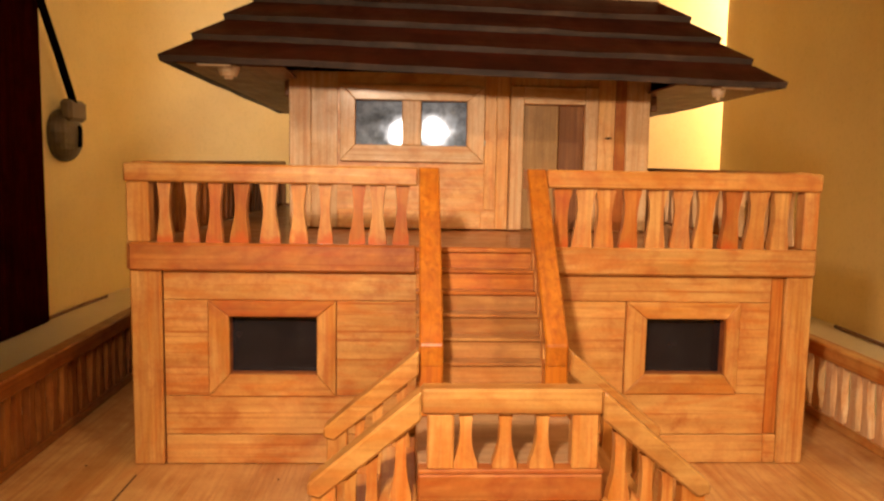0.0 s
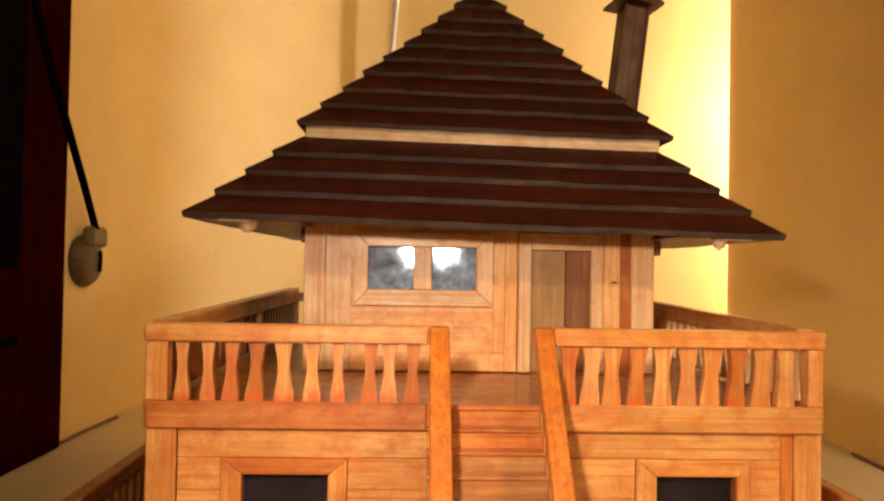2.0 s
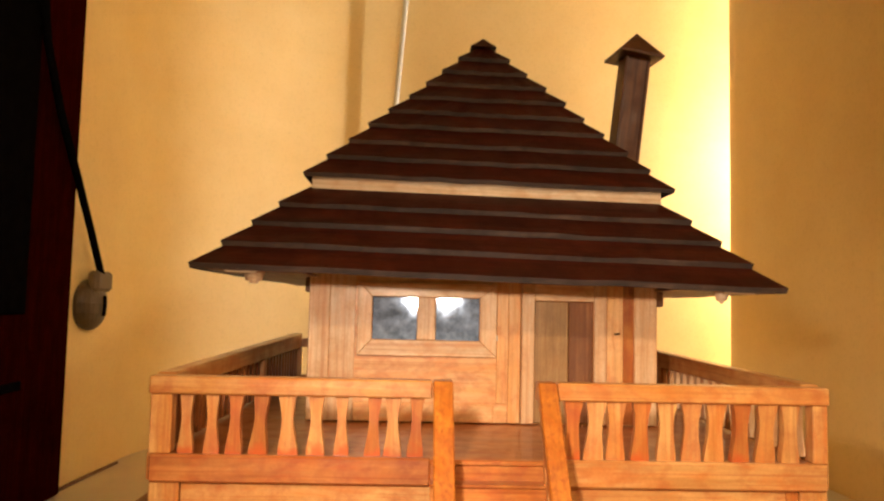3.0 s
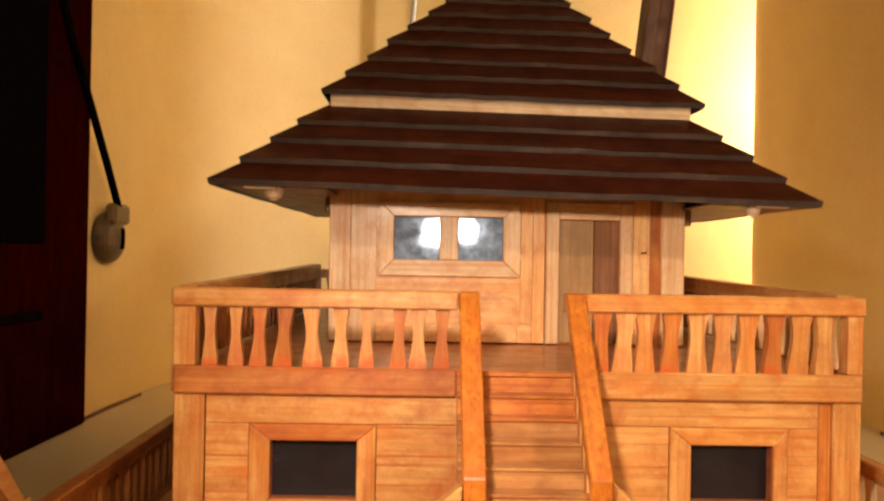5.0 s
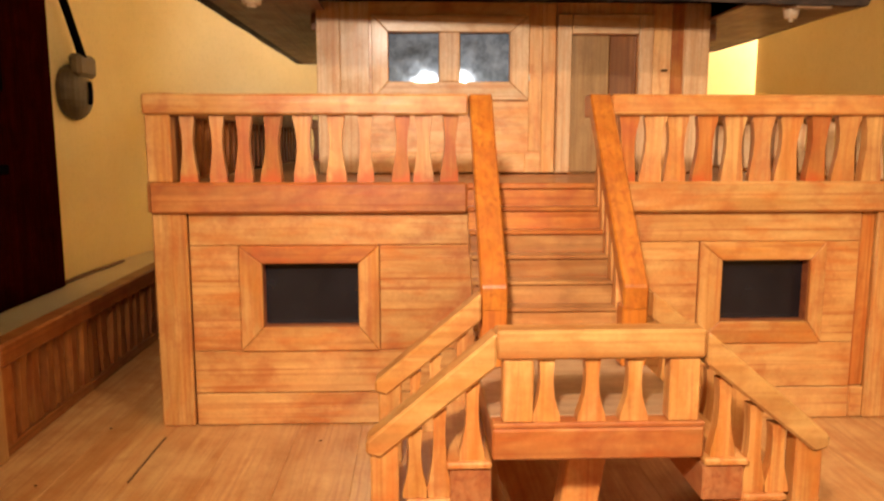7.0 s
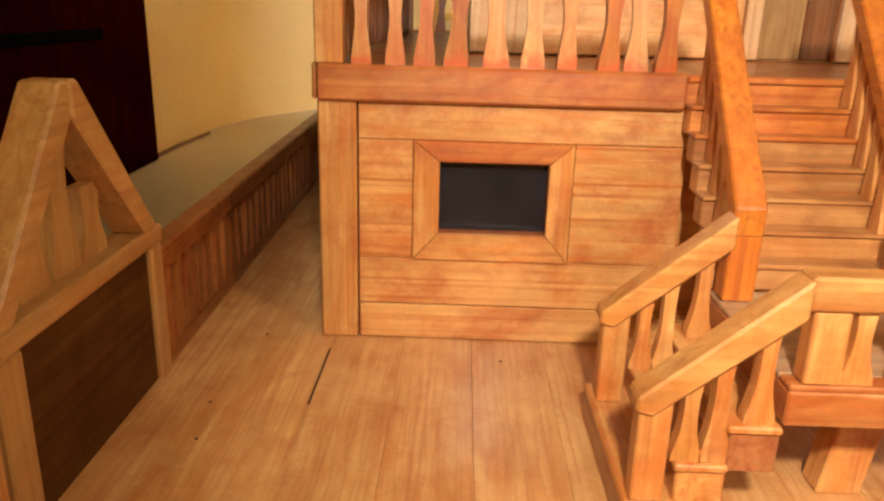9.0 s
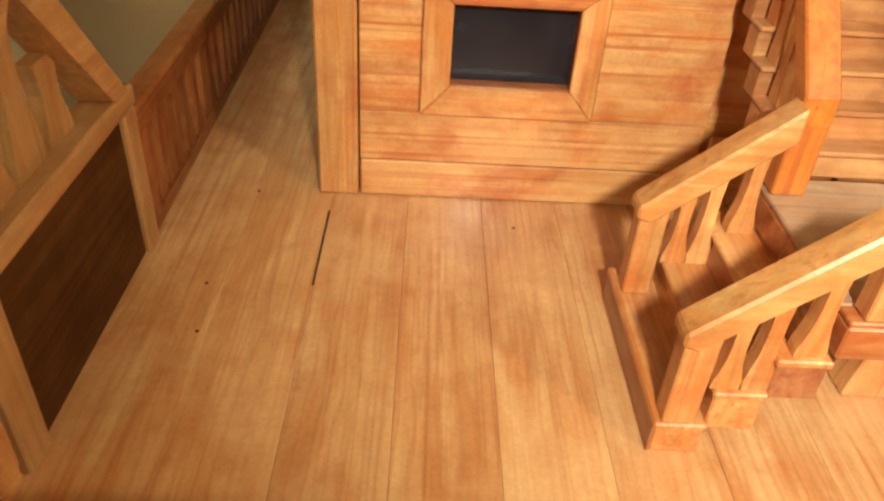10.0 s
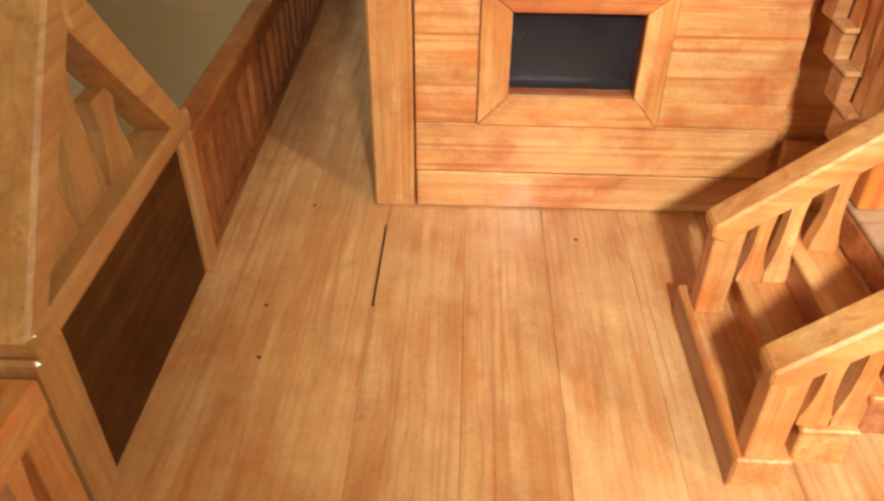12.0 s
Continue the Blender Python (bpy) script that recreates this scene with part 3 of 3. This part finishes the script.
def build_stairs():
    st = group_part("staircase", house, "double staircase with a landing and sawn balusters")
    # upper flight: seven low risers, each tread with a nosing
    n = 6
    rise = (DZ - LZ) / (n + 1)
    run = 0.0200
    for i in range(n):
        top = DZ - rise * (i + 1)
        y1 = -0.0125 - run * i
        part("step", bm_box(STX0 + 0.0008, STX1 - 0.0008, y1 - run + 0.0030, y1 + 0.003, max(LZ + 0.0002, top - rise - 0.004), top - 0.0042, 0.0008), RX if i < 1 else STEPX, st)
        part("tread", bm_box(STX0, STX1, y1 - run, y1 + 0.003, top - 0.004, top, 0.0014), STEPX if i > 1 else RX, st)
    part("riser", bm_box(-0.0735, 0.0755, -0.0095, -0.0005, DZ - rise - 0.004, DZ - 0.0042, 0.0008), RX, st)
    part("tread", bm_box(-0.0735, 0.0755, -0.0135, -0.0005, DZ - 0.004, DZ + 0.002, 0.0012), RX, st)
    # landing slab and its leg
    part("landing", bm_box(STX0, STX1, LY0, -0.1335, LZ - 0.027, LZ - 0.0042, 0.0015), MX, st, "landing slab")
    part("landing_board", bm_box(STX0, STX1, LY0 + 0.016, -0.1330, LZ - 0.004, LZ, 0.001), LANDTOP, st, "worn greyish landing board")
    part("landing_edge", bm_box(STX0, STX1, LY0, LY0 + 0.0158, LZ - 0.004, LZ, 0.001), MX, st)
    part("landing_leg", bm_hull([(x + l, y, z) for z, l in ((0.0, -0.006), (LZ - 0.0275, 0.006)) for x in (-0.012, 0.018) for y in (-0.235, -0.212)], 0.0012), WZ, st)
    part("cross_board", bm_box(-0.06, 0.068, -0.012, -0.005, 0.05, 0.075), WX, st, "pale board under the landing")
    # orange sloping handrails with bottom newels
    for x0, x1 in ((-0.0715, -0.0485), (0.0515, 0.0735)):
        y_hi, y_lo, z_hi, z_lo = 0.014, -0.158, RT, 0.180
        prof = [(y_hi, z_hi), (-0.010, z_hi), (y_lo, z_lo), (y_lo, z_lo - 0.022), (-0.010, RB - 0.002), (y_hi, RB - 0.002)]
        part("handrail", bm_prism(prof, x0, x1, 0, 0.0015), OY, st, "orange varnished sloping handrail")
        part("newel_post", bm_box(x0, x1, -0.157, -0.137, LZ + 0.0002, 0.162), OZ, st)
        for i in range(5):
            y = -0.0235 - i * run
            zb = DZ - rise * (i + 1) + 0.0002
            zt = RB - 0.004 - (0.170 / 0.148) * (-0.010 - y)
            me = baluster_mesh("baluster", zt - zb, 0.008, 0.010, WZ, 0)
            placed("baluster", me, st, pose((x0 + x1) / 2, y, zb))
    # landing balustrade
    part("rail", bm_box(-0.0720, 0.0740, LY0 - 0.002, LY0 + 0.018, 0.154, 0.175, 0.002), YX, st)
    for x0, x1 in ((-0.067, -0.0455), (0.050, 0.0715)):
        part("post", bm_box(x0, x1, LY0 + 0.0005, LY0 + 0.015, LZ + 0.0002, 0.1537), WZ, st)
    for x in (-0.036, -0.004, 0.026):
        placed("baluster", baluster_mesh("baluster", 0.0455, 0.0100, 0.010, WZ, 1, 0.0, BELL), st, pose(x, LY0 + 0.008, LZ + 0.0002))
    # side flights
    for sgn, off in ((-1, 0.0), (1, 0.002)):
        xs = lambda d: sgn * (0.074 + d) + off
        r2 = LZ / 4
        for i in range(3):
            top = LZ - r2 * (i + 1)
            a, b = xs(0.0285 * i + 0.0003), xs(0.0285 * (i + 1) + 0.0015)
            part("step", bm_box(min(a, b), max(a, b), LY0, LY1 + 0.018, max(0.0, top - r2 - 0.005), top - 0.0052, 0.0012), WY if i else RX_Y, st)
            c = xs(0.0285 * (i + 1) + 0.0038)
            part("tread", bm_box(min(a, c), max(a, c), LY0 - 0.003, LY1 + 0.020, top - 0.005, top, 0.0012), WY, st)
        a, b = xs(0.0872), xs(0.0890)
        part("foot_board", bm_box(min(a, b), max(a, b), LY0, LY1 + 0.018, 0.0, 0.024, 0.001), RX_Y, st)
        for y, zt in ((LY0 + 0.006, 0.174), (LY1 - 0.004, 0.177)):
            x_hi, x_lo = xs(-0.002), xs(0.088)
            dz = 0.076
            prof = [(x_hi, zt), (x_lo, zt - dz), (x_lo, zt - dz - 0.009), (xs(0.078), zt - dz - 0.012), (x_hi, zt - 0.024)]
            part("handrail", bm_prism(prof, y - 0.011, y + 0.011, 1, 0.0018), YX, st)
            p0, p1 = xs(0.0655), xs(0.0850)
            part("newel_post", bm_box(min(p0, p1), max(p0, p1), y - 0.008, y + 0.008, 0.0272, zt - dz - 0.0005), WZ, st)
            for d, top_i in ((0.014, 0), (0.037, 1), (0.054, 1)):
                zb = LZ - r2 * (top_i + 1) + 0.0002
                ztop = zt - 0.022 - dz * (d + 0.002) / 0.09
                placed("baluster", baluster_mesh("baluster", ztop - zb, 0.0090, 0.010, WZ, 1, 0.0, BELL), st, pose(xs(d), y, zb))


build_stairs()

# ---- upper storey ----
UX0, UX1, UY0, UY1 = -0.261, 0.285, 0.29, 0.93
UZ0, UZ1 = DZ, 0.492


def build_upper_storey():
    y = UY0
    hole = (-0.163, 0.005, 0.384, 0.451)
    door = (0.092, 0.186, DZ + 0.001, 0.449)
    # front wall in two halves round the window and the doorway
    wall_with_hole("front_wall", UX0, 0.0705, y, y + 0.012, UZ0, UZ1, hole, UPX, house)
    wall_with_hole("front_wall", 0.0715, UX1, y, y + 0.012, UZ0 - 0.001, UZ1, (door[0], door[1], UZ0 - 0.0005, door[3]), UPZ, house)
    part("side_wall", bm_box(UX0, UX0 + 0.012, y + 0.0125, UY1, UZ0, UZ1, 0), WY, house)
    part("side_wall", bm_box(UX1 - 0.012, UX1, y + 0.0125, UY1, UZ0, UZ1, 0), WY, house)
    part("back_wall", bm_box(UX0 + 0.0125, UX1 - 0.0125, UY1 - 0.012, UY1, UZ0, UZ1, 0), WX, house)
    part("corner_post", bm_box(UX0 - 0.001, -0.2295, y - 0.004, y, UZ0, UZ1), GZ, house)
    part("cover_board", bm_box(-0.229, -0.190, y - 0.002, y, UZ0, UZ1 - 0.001), GZ, house)
    part("corner_post", bm_box(0.2505, UX1 + 0.001, y - 0.004, y, UZ0, UZ1), GZ, house)
    part("cover_board", bm_box(0.2065, 0.2325, y - 0.003, y, UZ0, UZ1 - 0.001), UPZ, house)
    part("cover_strip", bm_box(0.0330, 0.0505, y - 0.002, y, UZ0 + 0.03, UZ1 - 0.001), UPZ, house)
    part("cover_strip", bm_box(0.051, 0.0700, y - 0.003, y, UZ0, UZ1 - 0.001), UPZ, house, "peach-stained strip beside the door")
    part("cover_strip", bm_box(0.233, 0.250, y - 0.0005, y + 0.001, UZ0, UZ1 - 0.001), RZ, house, "red-brown strip beside the corner post")
    part("skirting_board", bm_box(-0.1895, 0.0288, y - 0.004, y, UZ0, UZ0 + 0.028), UPX, house)
    win = group_part("window", house, "two-pane window with smudged mirror glass")
    mitred_frame(win, -0.186, 0.032, 0.359, 0.474, *hole, y - 0.008, y, (GX, GZ, GX))
    part("mullion", bm_box(-0.093, -0.064, y - 0.006, y + 0.004, hole[2] + 0.0003, hole[3] - 0.0003), GZ, win)
    # loosely set panes, each a little out of true
    for x0, x1, turn, tip in ((-0.163, -0.0933, -2.83, -3.07), (-0.0637, 0.005, -5.16, -2.83)):
        bm = bm_box(x0, x1, y + 0.004, y + 0.007, hole[2], hole[3], 0)
        centre = Vector(((x0 + x1) / 2, y + 0.0055, (hole[2] + hole[3]) / 2))
        bmesh.ops.rotate(bm, verts=bm.verts[:], cent=centre, matrix=Matrix.Rotation(radians(turn), 3, "Z") @ Matrix.Rotation(radians(tip), 3, "X"))
        part("pane", bm, MIRROR, win, "smudged mirror pane")
    d = group_part("door", house, "two-toned brown plank door in a pale frame")
    part("jamb", bm_box(0.0718, 0.0918, y - 0.007, y, DZ, 0.476), GZ, d)
    part("jamb", bm_box(0.1862, 0.2060, y - 0.007, y, DZ, 0.476), GZ, d)
    part("head", bm_box(0.0922, 0.1858, y - 0.007, y, 0.4495, 0.476), GX, d)
    part("leaf", bm_box(0.0922, 0.1465, y + 0.003, y + 0.009, DZ + 0.0005, 0.449), DOORL, d, "grey-brown door leaf")
    part("leaf", bm_box(0.1475, 0.1858, y + 0.005, y + 0.011, DZ + 0.0005, 0.449), DOORD, d, "dark brown door leaf")
    part("knob", bm_tube([(0.218, y - 0.006, 0.400), (0.226, y - 0.0075, 0.4005)], 0.0012, 6), BLACK, d)
    part("nail", bm_tube([(0.0325, y - 0.004, 0.385), (0.0325, y - 0.004, 0.394)], 0.0014, 6), WHITEPVC, d)


build_upper_storey()


# ---- roof ----
def roof_course(parent, cx, cy, hx0, hy0, z0, hx1, hy1, z1, thick):
    """One ring of four boards, mitred at the hips; bottom half-sizes hx0, hy0 at z0, top hx1, hy1 at z1."""
    def corner(h, k, z):
        return {"fl": (cx - h, cy - k, z), "fr": (cx + h, cy - k, z), "br": (cx + h, cy + k, z), "bl": (cx - h, cy + k, z)}
    lo, hi = corner(hx0, hy0, z0), corner(hx1, hy1, z1)
    ulo, uhi = corner(hx0 - 0.002, hy0 - 0.002, z0 - thick), corner(hx1 - 0.010, hy1 - 0.010, z1 - thick)
    for a, b, mat in (("fl", "fr", DARKX), ("fr", "br", DARKY), ("br", "bl", DARKX), ("bl", "fl", DARKY)):
        bm = bmesh.new()
        n = 14
        rows = []
        for k in range(n + 1):
            f = k / n
            up = 0.0 if k in (0, n) else ROOF_RNG.uniform(-0.0014, 0.0014)
            out = ROOF_RNG.uniform(-0.0010, 0.0010)
            pts = [Vector(p[a]).lerp(Vector(p[b]), f) for p in (lo, hi, uhi, ulo)]
            mid = Vector((cx, cy, 0))
            for q in (0, 3):
                way = (pts[q] - mid) * Vector((1, 1, 0))
                pts[q] = pts[q] + way.normalized() * out + Vector((0, 0, up))
            rows.append([bm.verts.new(p) for p in pts])
        for r, t in zip(rows, rows[1:]):
            for q in range(4):
                face = bm.faces.new((r[q], r[(q + 1) % 4], t[(q + 1) % 4], t[q]))
                face.material_index = 1 if q == 3 else 0
        bm.faces.new(rows[0])
        bm.faces.new(rows[-1][::-1])
        bmesh.ops.recalc_face_normals(bm, faces=bm.faces[:])
        part("roof_board", bm, (mat, EDGEX), parent)


ROOF_RNG = random.Random(21)


def build_roof():
    roof = group_part("roof", house, "two-tiered hipped roof of dark stained boards")
    roof.matrix_basis = pose(0.01, 0.61, 0.48, 0, 1.15, 0)
    cx, cy = 0.004, 0.0
    rng = random.Random(3)
    # lower tier
    cx = 0.0
    n, a, b = 4, (0.419, 0.464, 0.002), (0.294, 0.298, 0.143)
    for i in range(n):
        s, e = i / n, (i + 1) / n
        p = [a[k] + (b[k] - a[k]) * s for k in range(3)]
        q = [a[k] + (b[k] - a[k]) * e for k in range(3)]
        roof_course(roof, cx, cy, p[0], p[1], p[2], q[0] - 0.010, q[1] - 0.010, q[2] - 0.002, 0.008)
    cx = 0.008
    # pale band between the tiers
    bz0, bz1 = 0.122, 0.162
    for x0, x1, y0, y1, m in ((-0.282, 0.290, -0.292, -0.273, WHITEWOOD), (-0.275, 0.283, 0.273, 0.283, WHITEWOOD), (-0.275, -0.265, -0.2725, 0.2725, WHITEWOOD), (0.273, 0.283, -0.2725, 0.2725, WHITEWOOD)):
        part("band_board", bm_box(x0, x1, y0, y1, bz0, bz1), m, roof, "bare pale wood band")
    # upper tier
    n, a, b = 9, (0.303, 0.302, 0.163), (0.020, 0.020, 0.484)
    for i in range(n):
        s, e = i / n, (i + 1) / n
        p = [a[k] + (b[k] - a[k]) * s for k in range(3)]
        q = [a[k] + (b[k] - a[k]) * e for k in range(3)]
        roof_course(roof, cx + rng.uniform(-0.002, 0.002), cy, p[0], p[1], p[2] + rng.uniform(-0.001, 0.001), max(q[0] - 0.009, 0.004), max(q[1] - 0.009, 0.004), q[2] - 0.002, 0.007)
    part("roof_cap", bm_hull([(cx - 0.026, -0.026, 0.482), (cx + 0.026, -0.026, 0.482), (cx - 0.026, 0.026, 0.482), (cx + 0.026, 0.026, 0.482), (cx, 0, 0.507)]), DARKX, roof)
    # soffit and pegs
    for x in (-0.405, 0.268):
        part("soffit_board", bm_box(x + 0.004, x + 0.145, -0.445, 0.445, -0.006, -0.0035, 0), SOFFIT, roof)
    for x, y, r in ((-0.335, -0.435, 0.016), (0.335, -0.435, 0.011), (-0.335, 0.435, 0.014), (0.335, 0.435, 0.014)):
        bm = bmesh.new()
        bmesh.ops.create_cone(bm, cap_ends=True, segments=14, radius1=r * 0.6, radius2=r, depth=0.018, matrix=Matrix.Translation((x, y, -0.014)))
        bmesh.ops.bevel(bm, geom=[e for e in bm.edges if all(v.co.z < -0.015 for v in e.verts)], offset=0.004, segments=2, affect="EDGES")
        part("eave_peg", bm, WHITEWOOD, roof, "pale rounded peg under the eave")
    for x in (-0.372, 0.330):
        part("eave_strip", bm_box(x, x + 0.045, -0.457, -0.449, -0.009, -0.0062, 0.001), WHITEWOOD, roof, "bare pale strip under the eave")
    for x in (-0.270, 0.283):
        part("rafter", bm_box(x - 0.012, x + 0.012, -0.30, 0.30, -0.030, -0.0065, 0.002), SOFFIT, roof)


build_roof()


def build_chimney():
    c = group_part("chimney", house, "slender brown chimney with a pyramid cap")
    c.matrix_basis = pose(0.346, 0.80, 0.60, 0, 6.8, 8)
    part("shaft", bm_box(-0.0265, 0.0265, -0.026, 0.026, 0.0, 0.425, 0.0015), CHIMZ, c)
    for x in (-0.0266, 0.0266):
        part("corner_fillet", bm_box(x - 0.0032, x + 0.0032, -0.0292, -0.0262, 0.0, 0.424, 0.0008), CHIMZ, c)
    cap = [(x, y, z) for x in (-0.052, 0.052) for y in (-0.052, 0.052) for z in (0.421, 0.427)]
    part("cap", bm_hull(cap + [(0, 0, 0.487)], 0.0008), CHIMZ, c, "dark pyramid cap")


build_chimney()

# ---- garden fences on the base ----
FT, FB = 0.112, 0.090


def build_fence(place, turn, length, count, label, shade):
    f = thing("fence", place, label, "fence", "fences round the model")
    f.rotation_euler = (0, 0, radians(turn))
    part("rail", bm_box(0, length, -0.011, 0.011, FB, FT, 0.002), shade[0], f)
    part("foot_rail", bm_box(0, length, -0.008, 0.008, 0.0, 0.012), shade[0], f)
    h = FB - 0.012 - 0.0004
    shapes = [baluster_mesh("baluster", h, hw, 0.010, shade[1], 1, ln) for hw, ln in ((0.010, 0), (0.009, 0.04), (0.011, -0.04), (0.0085, 0.08))]
    rng = random.Random(count)
    for x in (0.011, length - 0.011):
        part("post", bm_box(x - 0.011, x + 0.011, -0.009, 0.009, 0.0122, FB - 0.0002), shade[1], f)
    for i in range(count):
        placed("baluster", rng.choice(shapes), f, pose(0.03 + (length - 0.06) * (i + 0.5) / count, 0, 0.0122))
    return f


FLX, FRX = -0.528, 0.518
GY0, GY1 = -0.322, -0.087
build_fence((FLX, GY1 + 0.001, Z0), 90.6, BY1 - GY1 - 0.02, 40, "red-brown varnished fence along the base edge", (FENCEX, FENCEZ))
build_fence((FLX, BY0 + 0.03, Z0), 90, GY0 - BY0 - 0.032, 4, "short varnished fence beside the gate", (WX, WZ))
build_fence((FRX, BY0 + 0.03, Z0), 90, BY1 - BY0 - 0.05, 52, "varnished fence with pale balusters along the base edge", (WX, GZ))
build_fence((BX0 + 0.03, BY0 + 0.016, Z0), 0, BX1 - BX0 - 0.06, 34, "varnished fence along the base front", (WX, WZ))
build_fence((BX0 + 0.03, BY1 - 0.016, Z0), 0, BX1 - BX0 - 0.06, 34, "varnished fence along the base back", (WX, WZ))


def build_gate():
    g = thing("gate", (FLX, 0, Z0), "gabled wooden gateway with a closed dark panel", "gate")
    for y0, y1 in ((GY0, GY0 + 0.026), (GY1 - 0.022, GY1)):
        part("post", bm_box(-0.012, 0.012, y0, y1, 0.0, 0.1185, 0.002), OZ_PALE, g)
    part("panel", bm_box(0.002, 0.008, GY0 + 0.0262, GY1 - 0.0222, 0.001, 0.1185), GATEDARK, g, "closed dark brown gate panel")
    part("lintel", bm_box(-0.013, 0.014, GY0 + 0.002, GY1 - 0.001, 0.119, 0.135, 0.002), OY_PALE, g)
    top, half, ym = 0.262, 0.113, -0.216
    # the two sloping boards of the gable meet in a short flat ridge
    for s in (-1, 1):
        slope = [(ym, top), (ym + s * 0.010, top), (ym + s * half, 0.1355), (ym + s * (half - 0.022), 0.1355), (ym, top - 0.024)]
        part("gable_board", bm_prism(slope if s > 0 else slope[::-1], -0.0115 - 0.0006 * s, 0.0165 + 0.0006 * s, 0, 0.002), OY_PALE, g, "pale varnished gable board")
    for d, h in ((-0.040, 0.052), (0.040, 0.052), (0.0, 0.092)):
        placed("baluster", baluster_mesh("baluster", h, 0.0175, 0.010, OZ_PALE, 0), g, pose(-0.004, ym + d, 0.1352))


build_gate()
